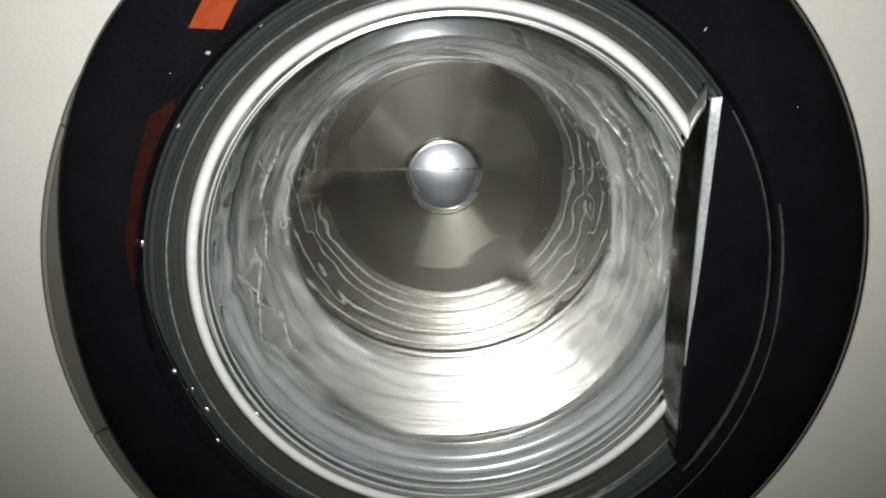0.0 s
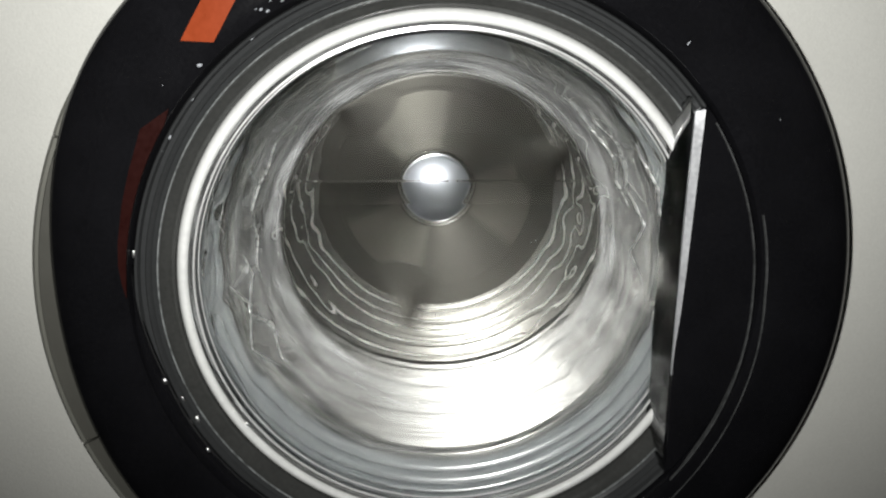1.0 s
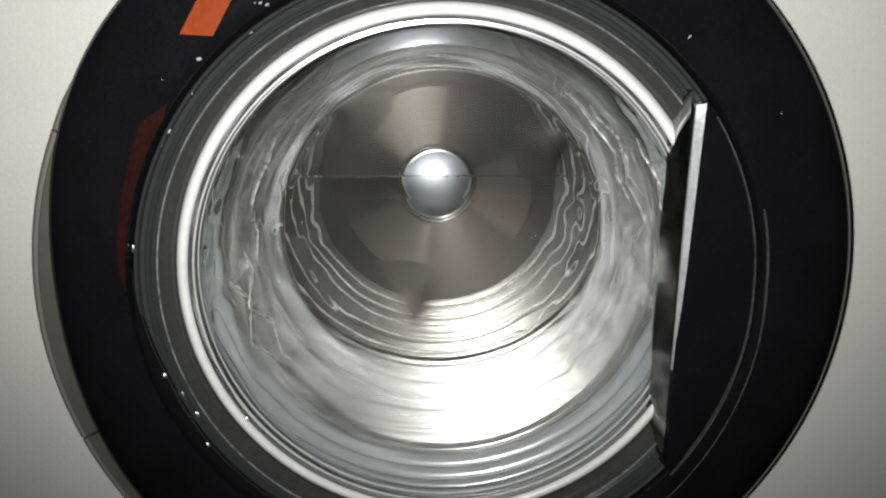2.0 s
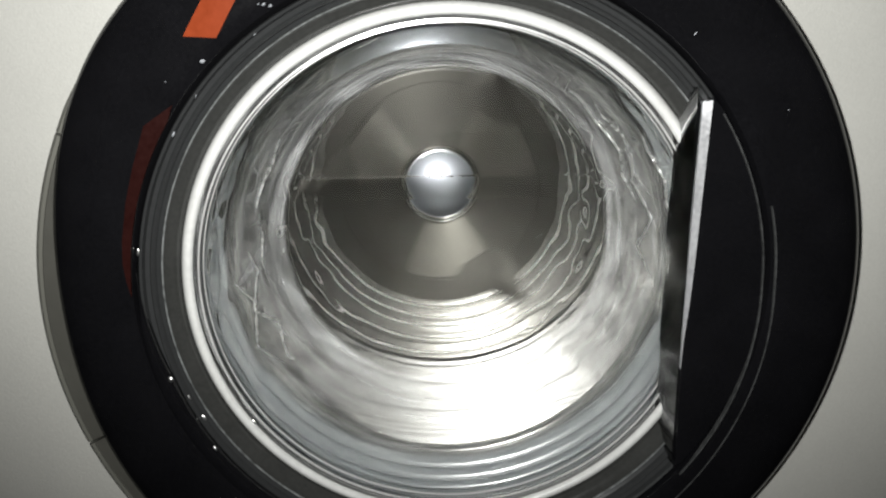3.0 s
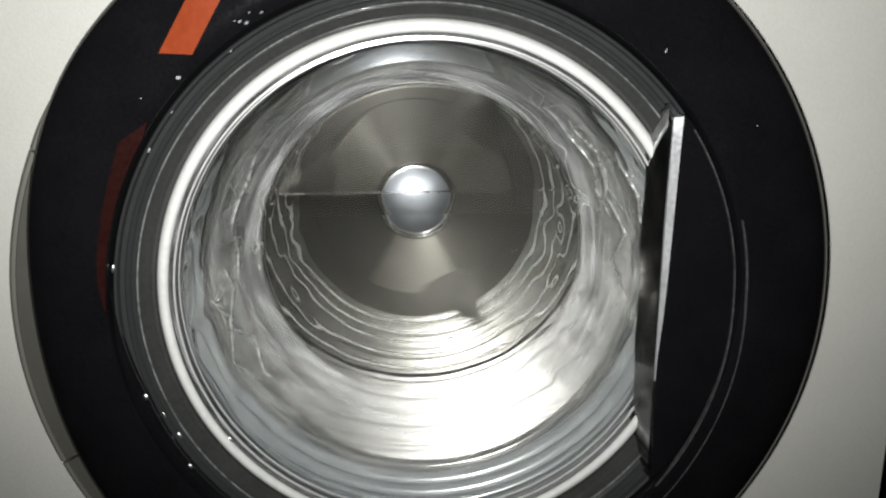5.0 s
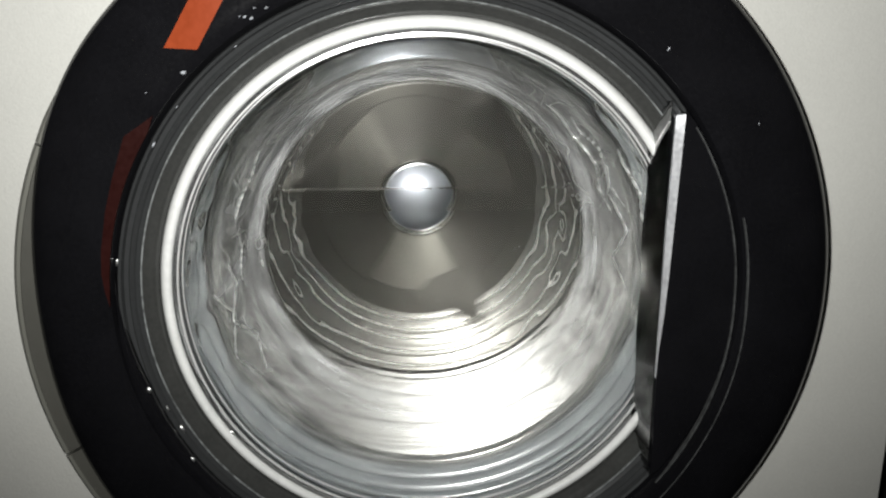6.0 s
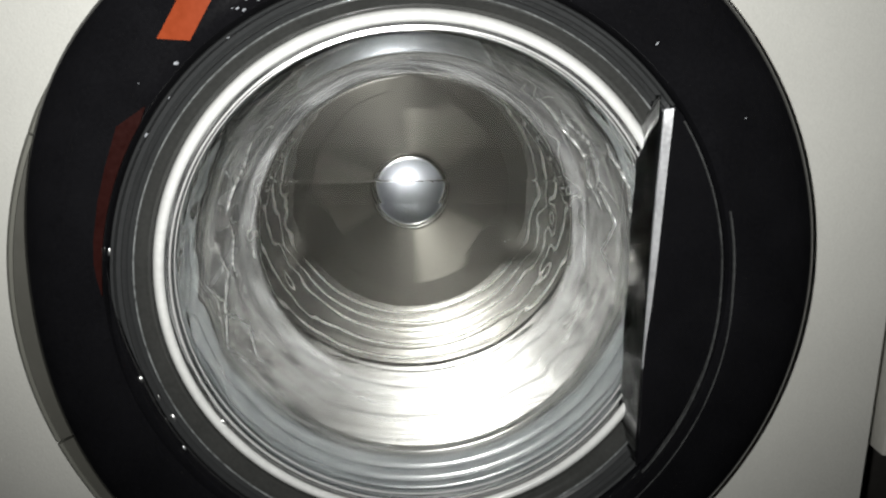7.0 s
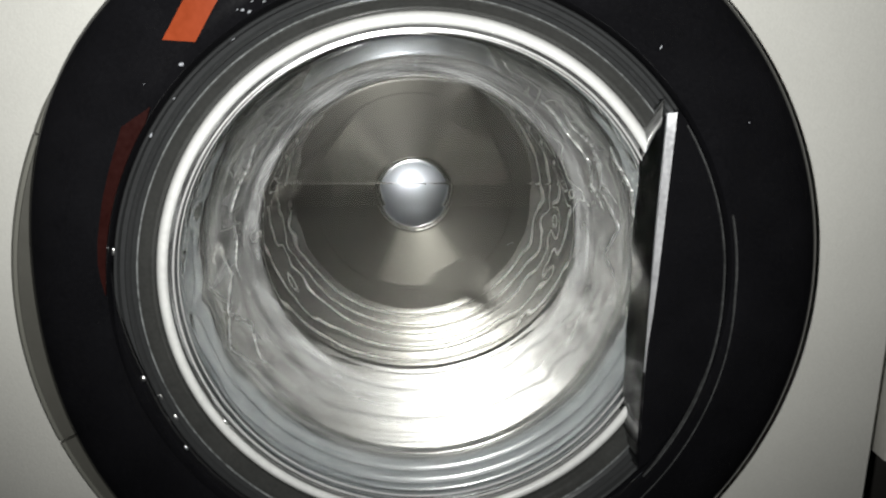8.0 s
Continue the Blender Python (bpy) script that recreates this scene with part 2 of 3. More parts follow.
def grip_block(arc):
    """The grip's body: its straight wall leans in towards the glass."""
    bm = prism(arc, 0.0022, 0.0260, 0.0012)
    for v in bm.verts:
        if v.co.y > 0.02 and v.co.x < 0.1375:
            v.co.x -= 0.0050
    return bm


def build_door(machine):
    def rim(a, r, y, i):
        return (r - (0.2342 - black_outer(a)) if r > 0.205 else r), y

    ring = [(0.1775, 0.016), (0.1782, 0.006), (0.1800, 0.0022), (0.1840, 0.0004), (0.1920, 0.0), (0.2120, 0.0006), (0.2220, 0.0028),
            (0.2295, 0.0055), (0.2330, 0.0085), (0.2342, 0.0120), (0.2295, 0.0335), (0.2000, 0.0335), (0.1775, 0.030)]
    door = part("door", lathe(ring, 240, closed=True, shape=rim), BLACK, machine, "round door ring of glossy black plastic")

    # hinge cover in three lengths
    for a0, a1 in ((147.5, 156.8), (157.2, 203.3), (203.7, 262.0)):
        prof = [(0.2290, 0.0086), (0.2310, 0.0086), (0.2332, 0.0105), (0.2345, 0.0150), (0.2336, 0.0330), (0.2290, 0.0330)]

        def keep(a, r, y, i):
            d = math.degrees(a)
            t = min(1, (d - 147.5) / 6, (262.0 - d) / 12)
            return r - 0.0012 * (1 - max(0, t)) + 0.00013 * min(58, max(0, d - 157)) * min(1, (262.0 - d) / 40), y

        cover = part("hinge_cover", lathe(prof, 48, a0, a1, closed=True, shape=keep), GREY, door, "grey plastic hinge cover strip")
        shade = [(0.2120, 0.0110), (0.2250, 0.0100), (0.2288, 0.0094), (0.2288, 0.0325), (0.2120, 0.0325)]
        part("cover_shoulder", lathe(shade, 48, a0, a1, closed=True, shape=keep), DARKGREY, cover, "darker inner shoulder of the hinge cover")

    # stepped smoke-grey bezel between ring and glass
    outer_bez = [(0.1774, 0.0060), (0.1764, 0.0045), (0.1752, 0.0052), (0.1744, 0.0086), (0.1722, 0.0094), (0.1712, 0.0084), (0.1702, 0.0094),
                 (0.1692, 0.0122), (0.1672, 0.0136), (0.1672, 0.0300), (0.1774, 0.0300)]
    part("bezel", lathe(outer_bez, 200, closed=True), SMOKE, door, "stepped smoked-chrome outer bezel")
    inner_bez = [(0.1671, 0.0138), (0.1655, 0.0134), (0.1646, 0.0150), (0.1620, 0.0166), (0.1592, 0.0188), (0.1584, 0.0205), (0.1584, 0.0320), (0.1671, 0.0310)]
    part("bezel", lathe(inner_bez, 200, closed=True), BEZEL, door, "smoke-grey inner bezel")
    edge = [(0.1662 - 0.0005 * math.cos(radians(q)), 0.0134 - 0.0012 * math.sin(radians(q))) for q in range(0, 181, 20)] + [(0.1662, 0.0144)]
    part("bezel_edge", lathe(edge, 200, closed=True), LINE, door, "pale moulded edge of the bezel", sharp=100)

    def draw_in(a, r, y, i):
        """The apron widens inwards from a corner at the ring's hinge side."""
        d = math.degrees(a)
        u = min(1.0, max(0.0, (d - 174) / 24)) * min(1.0, max(0.0, (300 - d) / 30))
        return r + (0.1778 - r) * (1 - u), y + 0.002 * (1 - u)

    apron = [(0.1790, 0.0022), (0.1765, 0.0016), (0.1738, 0.0022), (0.1722, 0.0036), (0.1715, 0.0056), (0.1716, 0.0080), (0.1780, 0.0100)]
    part("ring_apron", lathe(apron, 120, 174, 300, closed=True, shape=draw_in), BLACK, door, "black inner apron of the ring", sharp=60)
    trim = [(0.1582, 0.0232), (0.1576, 0.0212), (0.1562, 0.0192), (0.1546, 0.0180), (0.1530, 0.0177), (0.1517, 0.0184), (0.1509, 0.0198), (0.1508, 0.0212), (0.1524, 0.0222), (0.1540, 0.0300), (0.1582, 0.0300)]
    part("trim_ring", lathe(trim, 200, closed=True), TRIM, door, "pale satin ring round the glass", sharp=70)

    # ribs are opaque silver, to stand for bright lines and glare in the glass
    for r0, w, y0 in ((0.1484, 0.0007, 0.0235), (0.1472, 0.0004, 0.0300)):
        rib = [(r0 - w, y0), (r0 - 0.6 * w, y0 - w), (r0 + 0.6 * w, y0 - w), (r0 + w, y0), (r0, y0 + 0.0016)]
        part("glass_rib", lathe(rib, 200, closed=True), SILVER, door, "pale moulded rib on the glass rim")

    # thick moulded glass bowl, its face crossed by a shallow prism band
    inner = [(0.1488, 0.0260), (0.1476, 0.0310), (0.1450, 0.0400)]
    inner += [(0.1450 - 0.0189 * u, 0.0400 + 0.0866 * u) for u in np.linspace(0.05, 1.0, 20)]
    inner += [(0.1130 + 0.0135 * math.cos(radians(d)), 0.1230 + 0.0150 * math.sin(radians(d))) for d in range(17, 91, 3)]
    face = [(0.1130 * (1 - k / 70), 0.1380 + 0.003 * (1 - (1 - k / 70) ** 2)) for k in range(1, 71)]
    back = [(r, y + 0.0065) for r, y in face[::-1]]
    back += [(0.1150 + 0.0170 * math.sin(radians(d)), 0.1262 + 0.0183 * math.cos(radians(d))) for d in range(3, 76, 3)]
    back += [(0.1316 + 0.0180 * u, 0.1303 - 0.0883 * u) for u in np.linspace(0.0, 1.0, 20)]
    back += [(0.1508, 0.0360), (0.1548, 0.0330), (0.1548, 0.0302)]
    whole = inner + face + back
    first_back = len(inner) + len(face)

    def cast(a, r, y, i):
        """Uneven thickness of the pressed glass, most at its two sides."""
        x, z = r * math.cos(a), r * math.sin(a)
        if i >= first_back and 0.040 < y:
            w = noise.noise(Vector((x * 42, y * 14, z * 42))) + 0.25 * noise.noise(Vector((x * 90, y * 22, z * 90)))
            side = math.cos(a) ** 4
            if r > 0.106:
                grow = min(1.0, (r - 0.106) / 0.014)
                r += grow * (0.00006 + 0.0030 * side) * w
            else:
                u = min(1.0, max(0.0, (r - 0.070) / 0.030)) * min(1.0, (0.106 - r) / 0.006)
                y += (0.00002 + 0.0011 * u * u * side) * w
        elif r > 0.112 and 0.045 < y:
            w = noise.noise(Vector((x * 34 + 7, y * 12, z * 34)))
            r += min(1.0, (r - 0.112) / 0.010) * (0.00005 + 0.0014 * math.cos(a) ** 4) * w
        return r, y

    bm = lathe(whole, 288, closed=True, shape=cast)
    low, high = 0.0235, 0.0400
    for cut in (low - 0.0006, low, high, high + 0.0006):
        bmesh.ops.bisect_plane(bm, geom=bm.verts[:] + bm.edges[:] + bm.faces[:], plane_co=(0, 0, cut), plane_no=(0, 0, 1))
    for v in bm.verts:
        x, y, z = v.co
        if math.hypot(x, z) < 0.1120 and 0.134 < y < 0.1424:
            if low - 1e-5 <= z <= high + 1e-5:
                v.co.y += 0.0009 * (z - low) / (high - low)
            elif z > high:
                v.co.y += 0.0007 * max(0.0, 1 - (z - high) / 0.05)
    bowl = part("glass_bowl", bm, GLASS, door, "clear moulded glass bowl", sharp=60)
    bowl.visible_shadow = False

    for px, py, pz, size in ((-0.004, 0.1255, 0.1248, 0.0007), (0.0045, 0.1300, 0.1228, 0.0005), (0.0685, 0.1388, -0.0035, 0.0004), (0.0655, 0.1389, -0.0050, 0.0004)):
        bm = lathe([(0.0, -1.0), (0.5, -0.85), (0.85, -0.5), (1.0, 0.0)], 12)
        bm.transform(Matrix.Translation((px, py, pz)) @ Matrix.Scale(size, 4))
        part("water_drop", bm, SPECK, bowl, "tiny drop on the glass")

    # metal zigzags that stand for reflections in the two sides of the bowl
    def gleam(seed, a0, a1, depth, swing, period, thick):
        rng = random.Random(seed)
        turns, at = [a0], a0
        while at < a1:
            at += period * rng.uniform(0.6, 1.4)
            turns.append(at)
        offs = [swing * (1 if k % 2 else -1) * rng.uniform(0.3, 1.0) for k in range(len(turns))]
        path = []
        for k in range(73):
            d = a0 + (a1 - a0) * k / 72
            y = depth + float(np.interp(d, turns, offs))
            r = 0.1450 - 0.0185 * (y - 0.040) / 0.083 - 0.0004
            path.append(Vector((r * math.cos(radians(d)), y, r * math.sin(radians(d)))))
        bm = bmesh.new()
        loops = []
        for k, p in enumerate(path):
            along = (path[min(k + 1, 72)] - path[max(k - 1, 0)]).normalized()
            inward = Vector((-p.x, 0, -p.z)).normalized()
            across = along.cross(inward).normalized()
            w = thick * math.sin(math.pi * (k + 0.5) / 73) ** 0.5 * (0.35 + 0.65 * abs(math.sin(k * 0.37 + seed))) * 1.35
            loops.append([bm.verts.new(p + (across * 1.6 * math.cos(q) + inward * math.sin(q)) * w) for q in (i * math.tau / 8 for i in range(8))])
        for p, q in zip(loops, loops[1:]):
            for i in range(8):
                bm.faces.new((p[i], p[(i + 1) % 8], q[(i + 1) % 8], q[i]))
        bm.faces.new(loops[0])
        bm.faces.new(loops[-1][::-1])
        part("glass_gleam", bm, GLEAM, bowl, "metal zigzag standing for a gleam in the glass wall", sharp=80)

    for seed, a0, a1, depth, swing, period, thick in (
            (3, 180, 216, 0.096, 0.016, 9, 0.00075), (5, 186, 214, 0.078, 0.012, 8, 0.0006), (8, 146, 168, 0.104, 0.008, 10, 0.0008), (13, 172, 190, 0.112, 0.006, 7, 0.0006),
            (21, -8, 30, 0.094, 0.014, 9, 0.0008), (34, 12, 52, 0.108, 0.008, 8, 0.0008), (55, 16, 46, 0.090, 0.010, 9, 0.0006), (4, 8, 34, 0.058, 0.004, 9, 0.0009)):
        gleam(seed, a0, a1, depth, swing, period, thick)

    # grip: a segment of the round with a straight inner edge
    x, r = 0.1338, 0.1768
    arc = [(r * math.cos(radians(a)), r * math.sin(radians(a))) for a in np.linspace(37.2, -41.0, 40)]
    arc += [(0.1326, -0.015), (0.1342, 0.1030)]
    grip = part("handle", grip_block(arc), BLACK, door, "black door grip with a straight inner edge")
    # polished wall of the grip, facing the glass
    half = math.sqrt(r * r - x * x) - 0.003
    bm = bmesh.new()
    cols = []
    for k in range(33):
        z = half - 2 * half * k / 32
        cols.append([bm.verts.new((x - 0.0020 - 0.0052 * u - 0.0005 * math.sin(k * 0.7) * u, 0.0040 + 0.0218 * u, z * (1 - 0.03 * u))) for u in (0, 0.2, 0.5, 0.8, 1.0)])
    for p, q in zip(cols, cols[1:]):
        for i in range(4):
            bm.faces.new((p[i], p[i + 1], q[i + 1], q[i]))
    bmesh.ops.solidify(bm, geom=bm.faces[:], thickness=0.0006)
    part("grip_wall", bm, GRIPWALL, grip, "smoky polished wall of the grip")
    strip = [(0.1341, 0.1045), (0.1390, 0.1055), (0.1372, 0.055), (0.1357, 0.013), (0.1345, -0.010), (0.1332, -0.034), (0.1327, -0.050),
             (0.1324, -0.050), (0.1323, -0.015), (0.1329, 0.040)]
    bm = bmesh.new()
    front = [bm.verts.new((px, 0.0002 if px > 0.1342 else 0.0020, pz)) for px, pz in strip]
    rear = [bm.verts.new((px, 0.0060, pz)) for px, pz in strip]
    bm.faces.new(front)
    bm.faces.new(rear[::-1])
    for i in range(len(front)):
        j = (i + 1) % len(front)
        bm.faces.new((front[i], rear[i], rear[j], front[j]))
    part("grip_edge", bm, GRIPEDGE, grip, "bright metal edge that ends partway down")

    def sag(slope):
        return lambda a, r, y, i: (r + slope * max(0.0, -math.degrees(a)), y)

    lip = [(0.1764, 0.0030), (0.1759, 0.0008), (0.1752, 0.0010), (0.1749, 0.0036)]
    part("grip_seam", lathe(lip, 80, -41, 34, closed=True, shape=sag(0.00013)), SEAM, grip, "grey moulded seam of the grip")
    lip = [(0.1831, 0.0016), (0.1827, -0.0003), (0.1822, -0.0002), (0.1818, 0.0018)]
    part("grip_rim", lathe(lip, 80, -60, 15, closed=True, shape=sag(0.00017)), SEAM, grip, "grey moulded rim of the grip")

    # sticker, red patch and drops on the ring
    part("orange_sticker", prism([(-0.1387, 0.1409), (-0.1216, 0.1400), (-0.0975, 0.1805), (-0.1125, 0.1845)], -0.0006, 0.0006), ORANGE, door, "orange printed sticker")
    dull = [(-0.1636, 0.0952), (-0.1475, 0.1060)]
    dull += [(0.1795 * math.cos(radians(a)), 0.1795 * math.sin(radians(a))) for a in range(147, 178, 3)]
    dull += [(rr * math.cos(radians(a)), rr * math.sin(radians(a))) for a, rr in ((180, 0.1800), (177, 0.1822), (174, 0.1838), (170, 0.1846), (163, 0.1855), (157, 0.1866))]
    part("red_patch", prism(dull, -0.0004, 0.0006), MAROON, door, "dull red patch")
    # dried splashes
    spots = [(-0.1302, 0.1284, 0.0016, 0.0011, 10), (0.1270, 0.1402, 0.0024, 0.0007, 55), (-0.1500, 0.1180, 0.0008, 0.0006, 0), (0.1800, 0.1000, 0.0006, 0.0006, 0)]
    # chrome bumps stand in for torch glints on apron, bezel and trim
    for d, rr, y, size, long in ((197.5, 0.1722, 0.0032, 0.0017, 1.2), (208.3, 0.1694, 0.0105, 0.0012, 2.0), (214.2, 0.1722, 0.0034, 0.0010, 1.8),
                                 (216.0, 0.1503, 0.0195, 0.0010, 2.2), (203.0, 0.1700, 0.0096, 0.0006, 3.0), (172.0, 0.1772, 0.0046, 0.0009, 2.5), (102.0, 0.1800, 0.0014, 0.0018, 3.0)):
        bm = lathe([(1.25 * math.sin(radians(q)), 0.77 - 1.25 * math.cos(radians(q))) for q in range(0, 53, 4)], 20)
        spin = Matrix.Rotation(radians(-(d + 90)), 4, "Y")
        bm.transform(Matrix.Translation((rr * math.cos(radians(d)), y, rr * math.sin(radians(d)))) @ spin @ Matrix.Diagonal((size * long, size, size, 1)))
        part("glint_bump", bm, SPOT, door, "bright bump standing for a torch glint")
    for d, rr, size in ((141, 0.1752, 0.0006), (149, 0.1750, 0.0009), (152, 0.1754, 0.0005), (136, 0.1755, 0.0005), (126, 0.1752, 0.0006)):
        bm = lathe([(0.0, -0.4), (0.6, -0.28), (1.0, 0.0)], 12)
        bm.transform(Matrix.Translation((rr * math.cos(radians(d)), 0.0054, rr * math.sin(radians(d)))) @ Matrix.Rotation(radians(-(d + 90)), 4, "Y") @ Matrix.Diagonal((size * 1.6, size, size * 0.7, 1)))
        part("splash_mark", bm, SPECK, door, "pale dried splash")
    rng = random.Random(4)
    for k in range(11):
        a = radians(rng.uniform(98, 124))
        rr = rng.uniform(0.181, 0.186)
        spots.append((rr * math.cos(a), rr * math.sin(a), rng.uniform(0.0006, 0.0016), rng.uniform(0.0004, 0.0008), math.degrees(a) - 90))
    for px, pz, w, h, tip in spots:
        bm = lathe([(0.0, -0.0006), (0.6, -0.0004), (1.0, 0.0)], 12)
        bm.transform(Matrix.Translation((px, 0.0012, pz)) @ Matrix.Rotation(radians(-tip), 4, "Y") @ Matrix.Diagonal((w, 2.5, h, 1)))
        part("splash_mark", bm, SPECK, door, "pale dried splash")
    return door


def build_gasket(machine):
    prof = [(0.1800, 0.0340), (0.1660, 0.0345)]
    for k in range(49):
        u = k / 48
        wave = math.sin(u * 4 * math.tau)
        prof.append((0.1630 - 0.0115 * u + 0.0026 * wave, 0.0370 + 0.0440 * u + 0.0012 * math.cos(u * 4 * math.tau)))
    prof += [(0.1504, 0.0832), (0.1520, 0.0870), (0.1750, 0.0900), (0.2000, 0.0800), (0.2000, 0.0600)]
    part("gasket", lathe(prof, 180), RUBBER, machine, "grey rubber bellows gasket")


TILT = -2.6
SEAT = (0.0, 0.092, -0.002)


def build_drum(machine):
    R, L = 0.266, 0.300
    lip = [(0.1600, 0.006), (0.1490, 0.0045)] + [(0.1468 + 0.0044 * math.cos(radians(d)), 0.0000 + 0.0044 * math.sin(radians(d))) for d in range(90, 331, 15)]
    flange = [(0.1496, -0.0015), (0.1520, 0.0), (0.1560, 0.001), (0.1700, 0.003)]
    prof = [(0.1700, 0.004), (0.2450, 0.012), (0.2600, 0.020), (R, 0.032)]
    # embossed rings all along the wall
    y = 0.036
    while y < L - 0.056:
        prof += [(R, y), (R - 0.0040, y + 0.0026), (R - 0.0038, y + 0.0032)]
        y += 0.0066
    prof += [(R, L - 0.050), (R - 0.001, L - 0.044), (0.2645, L - 0.0390)]
    drum = part("drum", lathe(prof, 160), WALLSTEEL, machine, "spinning stainless steel drum", sharp=20)
    part("drum_lip", lathe(lip, 160), LIPSTEEL, drum, "rolled steel lip of the drum")
    part("flange", lathe(flange, 160), DISHSTEEL, drum, "front flange of the drum")

    # back plate: flat middle, ribbed cone out to the wall
    def cone_depth(r):
        u = max(0.0, (r - 0.124) / 0.1045)
        ridge = 0.00018 * (math.sin(r / 0.0117 * math.tau) + 0.6 * math.sin(r / 0.0071 * math.tau)) if r > 0.128 else 0.0
        return L + 0.022 - 0.095 * r - 0.024 * u ** 1.5 - ridge

    plate = [(0.0, L + 0.022), (0.030, cone_depth(0.030))]
    for k in range(0, 121):
        u = k / 120
        r = 0.038 + (0.2690 - 0.038) * u
        plate.append((r, cone_depth(r)))
    flat = [q for q in plate if q[0] <= 0.126]
    dish = [flat[-1]] + [q for q in plate if 0.126 < q[0] <= 0.170]
    groove = [dish[-1]] + [(q[0], q[1] + 0.003) for q in plate if 0.170 < q[0] <= 0.186]
    cone = [groove[-1]] + [q for q in plate if q[0] > 0.186]
    part("groove", lathe(groove, 160), DISHSTEEL, drum, "darker groove round the dished rim", sharp=60)
    part("dished_rim", lathe(dish, 160), DISHSTEEL, drum, "polished dished rim of the back plate", sharp=60)
    part("back_plate", lathe(flat, 160), DARKSTEEL, drum, "brushed steel back plate, darkened in colour", sharp=60)
    part("back_cone", lathe(cone, 160), STEEL, drum, "bright steel cone round the back plate", sharp=60)
    # narrow pressed rings, the middle ones in paler steel to stand for highlights
    for ring in (0.104, 0.132, 0.142, 0.152, 0.165, 0.178, 0.192, 0.214):
        y = cone_depth(ring) + 0.0002
        k = 0.4 if ring < 0.13 else 1.0
        bead = [(ring - 0.0012, y), (ring - 0.0007, y - 0.0007 * k), (ring, y - 0.0010 * k), (ring + 0.0007, y - 0.0007 * k), (ring + 0.0012, y)]
        part("pressed_ring", lathe(bead, 160), RINGSTEEL if 0.13 < ring < 0.18 else STEEL if ring > 0.18 else DARKSTEEL, drum, "bright pressed ring")
    # wider bright beads, added so that shining lines show through the wavy glass
    for y in (0.075, 0.105, 0.140, 0.175, 0.210, 0.240):
        bead = [(R + 0.001, y - 0.0045), (R - 0.0062, y - 0.0034), (R - 0.0086, y - 0.0012), (R - 0.0086, y + 0.0012), (R - 0.0062, y + 0.0034), (R + 0.001, y + 0.0045)]
        part("wall_bead", lathe(bead, 160), BEADSTEEL, drum, "bright bead added to the drum wall", sharp=80)
    hub = [(0.034 * math.sin(radians(d)) / math.sin(radians(20)), L + 0.004 + 0.0994 * (1 - math.cos(radians(d)))) for d in range(0, 21, 2)]
    hub += [(0.0350, L + 0.0118), (0.0356, L + 0.0150)]
    part("hub", lathe(hub, 96), HUBSTEEL, drum, "satin domed hub")
    seat = [(0.0352, L + 0.0142), (0.0372, L + 0.0136), (0.0390, L + 0.0130), (0.0398, L + 0.0127), (0.0404, L + 0.0130), (0.0410, L + 0.0150), (0.0418, L + 0.0220)]
    part("hub_rim", lathe(seat, 96), LIPSTEEL, drum, "polished rim round the hub", sharp=70)
    for k in range(3):
        turn = Matrix.Rotation(radians(120 * k), 4, "Y")
        # lifter: a tall rounded ridge along the wall
        bm = bmesh.new()
        rows = []
        for j in range(25):
            v = j / 24
            y = 0.045 + 0.195 * v
            high = 0.058 * math.sin(math.pi * v) ** 0.8
            wide = 0.030
            row = []
            for i in range(9):
                u = i / 8 * 2 - 1
                row.append(bm.verts.new((wide * u, y, -(R + 0.010) + high * (1 - abs(u) ** 2.4))))
            rows.append(row)
        for p, q in zip(rows, rows[1:]):
            for i in range(8):
                bm.faces.new((p[i], p[i + 1], q[i + 1], q[i]))
        bm.transform(turn)
        part("lifter", bm, LIFTSTEEL, drum, "rounded steel lifter ridge")
        # three-cornered pressed arm that runs out over the bright cone
        edge = [(-0.052, -0.092), (-0.028, -0.118), (-0.008, -0.150), (-0.001, -0.160), (0.003, -0.158), (0.010, -0.128), (0.018, -0.098), (0.0, -0.086), (-0.030, -0.084)]
        bm = bmesh.new()
        lower = [bm.verts.new((px, cone_depth(math.hypot(px, pz)) + 0.002, pz)) for px, pz in edge]
        upper = [bm.verts.new((px * 0.985, cone_depth(math.hypot(px, pz)) - 0.0032, pz * 0.992)) for px, pz in edge]
        for i in range(len(edge)):
            j = (i + 1) % len(edge)
            bm.faces.new((lower[i], lower[j], upper[j], upper[i]))
        top = bm.verts.new((-0.010, cone_depth(0.112) - 0.0036, -0.112))
        for i in range(len(edge)):
            bm.faces.new((upper[i], upper[(i + 1) % len(edge)], top))
        bm.transform(turn)
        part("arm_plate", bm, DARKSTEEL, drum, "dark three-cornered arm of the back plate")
        # pressed spoke on the back plate
        sect = [(0.042, cone_depth(0.042) + 0.001), (0.043, cone_depth(0.043) - 0.0006)]
        sect += [(r, cone_depth(r) - 0.0006) for r in (0.055, 0.075, 0.095)]
        sect += [(0.0995, cone_depth(0.0995) - 0.0006), (0.1005, cone_depth(0.1005) + 0.001)]
        bm = lathe(sect, 24, -147, -90, closed=True)
        bm.transform(turn)
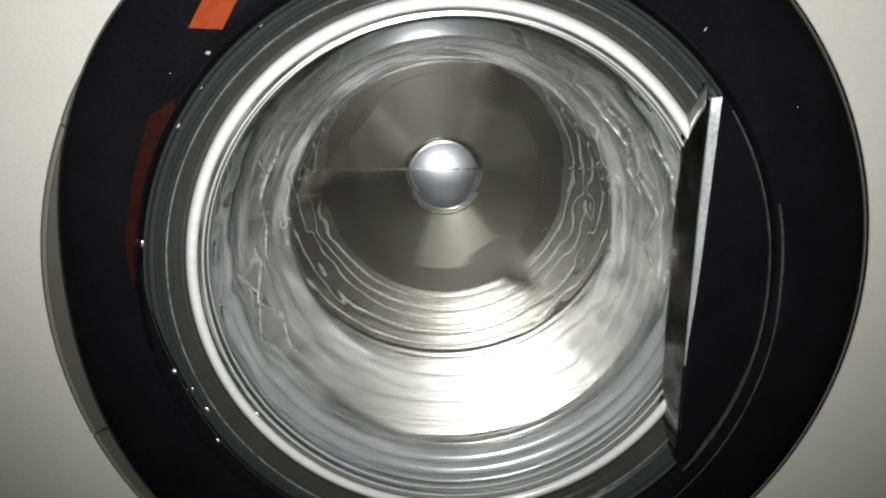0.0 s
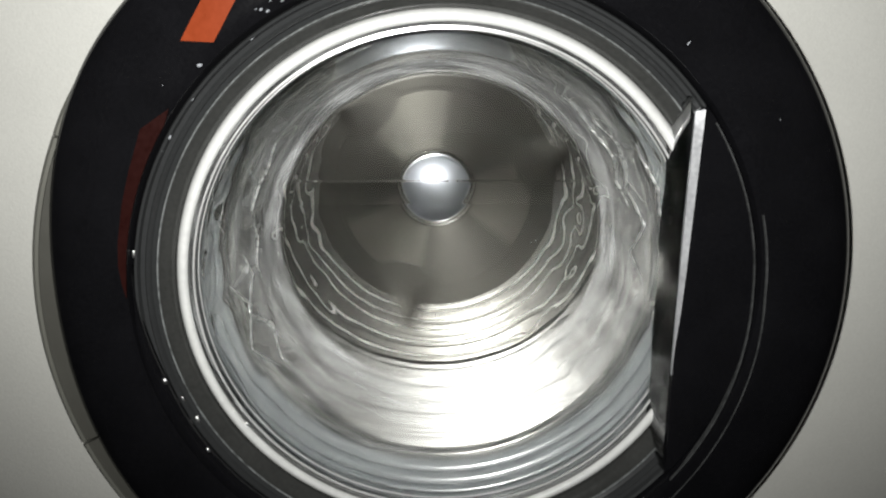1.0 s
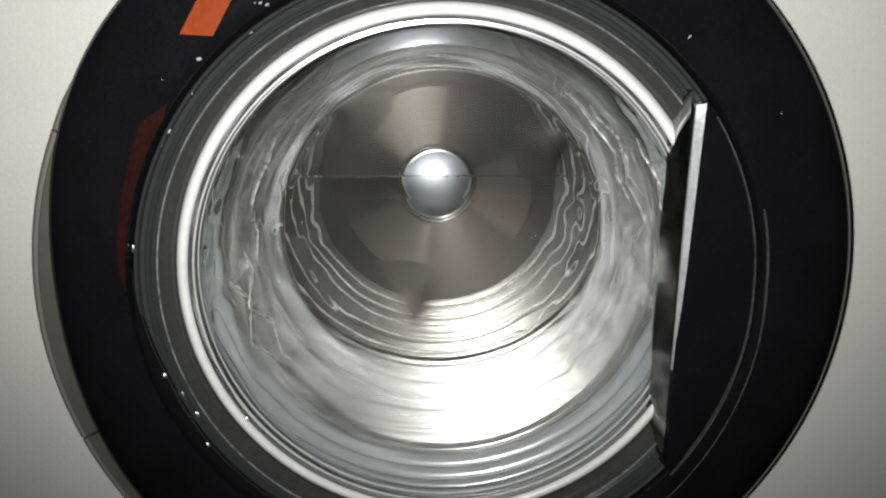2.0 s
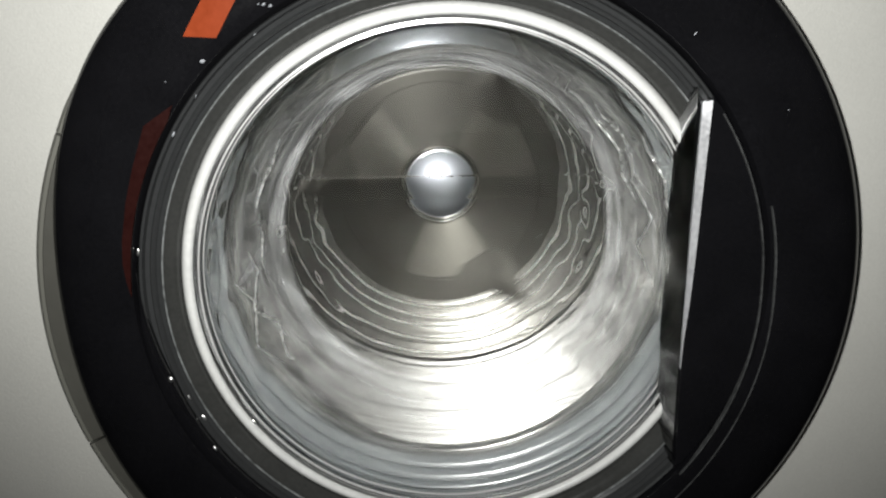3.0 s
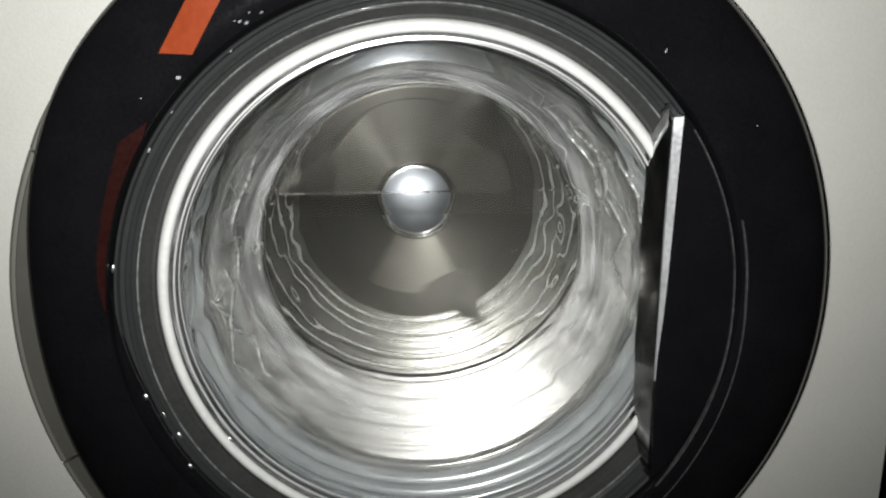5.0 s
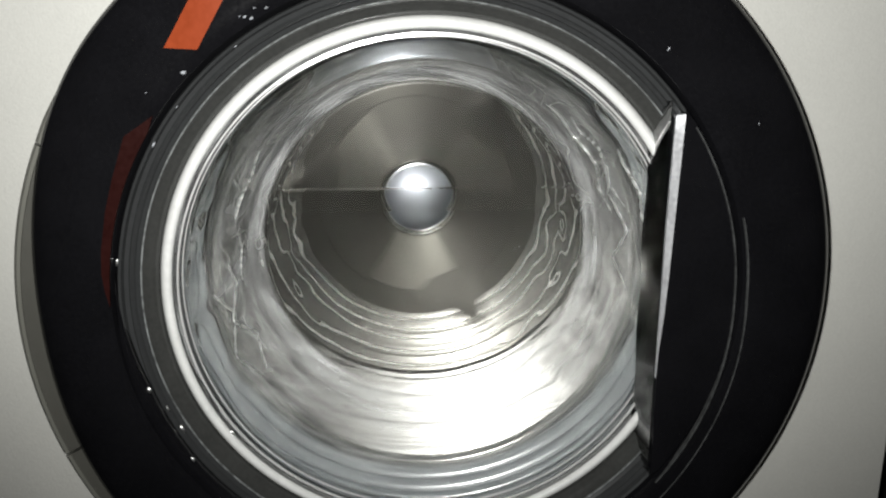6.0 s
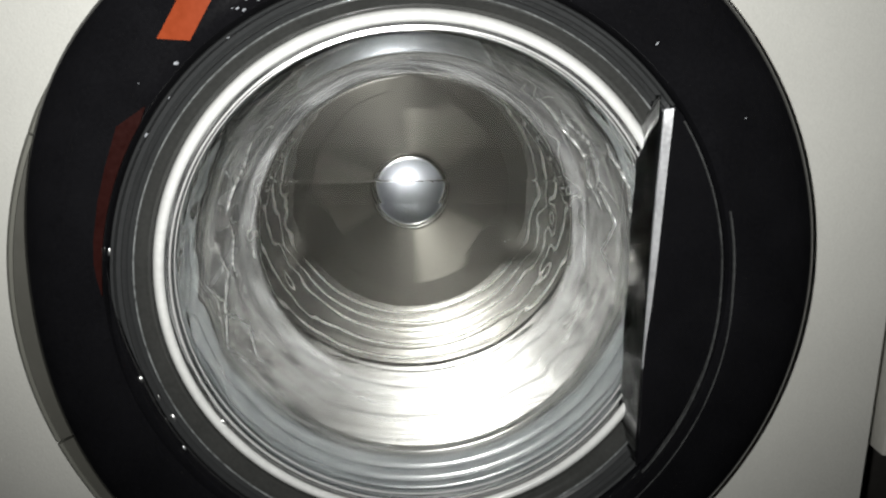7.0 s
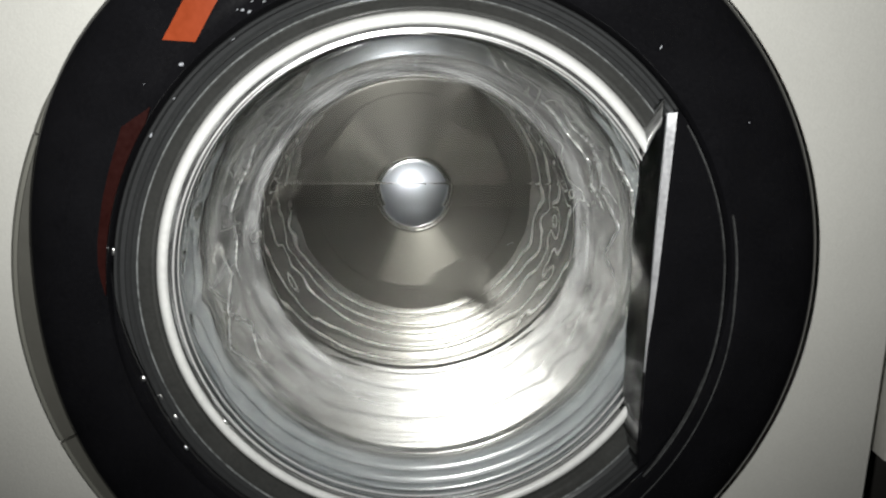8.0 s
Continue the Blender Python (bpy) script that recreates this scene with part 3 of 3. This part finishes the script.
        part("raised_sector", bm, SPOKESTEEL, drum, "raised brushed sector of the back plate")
    return drum


def build_machine():
    machine = tagged(new("washing_machine"), "silver-white front-loading washing machine with a black round door, spinning", "washing machine")
    machine.location = (0, 0, AXIS)
    part("front_panel", front_panel(), PANEL, machine, "silver-white enamelled front panel")
    bm = box(-0.300, 0.300, 0.060, 0.600, 0.015 - AXIS, 0.85 - AXIS, 0.006)
    drop = [f for f in bm.faces if f.normal.y < -0.9]
    bmesh.ops.delete(bm, geom=drop, context="FACES")
    part("cabinet", bm, PANEL, machine)
    for fx in (-0.25, 0.25):
        for fy in (0.10, 0.55):
            foot = lathe([(0.0, 0.0), (0.022, 0.0), (0.022, 0.006), (0.012, 0.009), (0.012, 0.020), (0.0, 0.020)], 24)
            foot.transform(Matrix.Translation((fx, fy, -AXIS)) @ Matrix.Rotation(radians(90), 4, "X"))
            part("foot", foot, BLACK, machine)
    build_door(machine)
    build_gasket(machine)
    return machine, build_drum(machine)


build_room()
build_cabinet()
machine, drum = build_machine()


# seconds, and the angle at which one of the three lifters stands
LIFTER_AT = [(0.0, -51), (0.5, -23), (1.0, -101), (1.5, -60), (3.0, -55), (3.5, -23), (4.0, -49), (4.5, -62), (6.0, -64), (6.5, -50),
             (7.0, -28), (7.5, -98), (8.0, -55)]


def motions():
    """The drum spins at four and a half to five turns a second, speeding up slowly."""
    angle, marks = LIFTER_AT[0][1], [(0.0, float(LIFTER_AT[0][1]))]
    for (t0, a0), (t1, a1) in zip(LIFTER_AT, LIFTER_AT[1:]):
        pace = 1600 + 200 * min(1.0, max(0.0, (t0 - 3.0) / 3.0))
        want = pace * (t1 - t0)
        step = (a1 - a0) + 120 * round((want - (a1 - a0)) / 120)
        angle += step
        marks.append((t1, angle))
    base = pose(*SEAT, TILT, 0, 0)
    rows = []
    for i in range(8 * FPS + 1):
        t = i / FPS
        a = np.interp(t, [m[0] for m in marks], [m[1] for m in marks])
        rows.append((t, base @ pose(0, 0, 0, 0, -90 - float(a), 0)))
    walk(drum, rows)


motions()
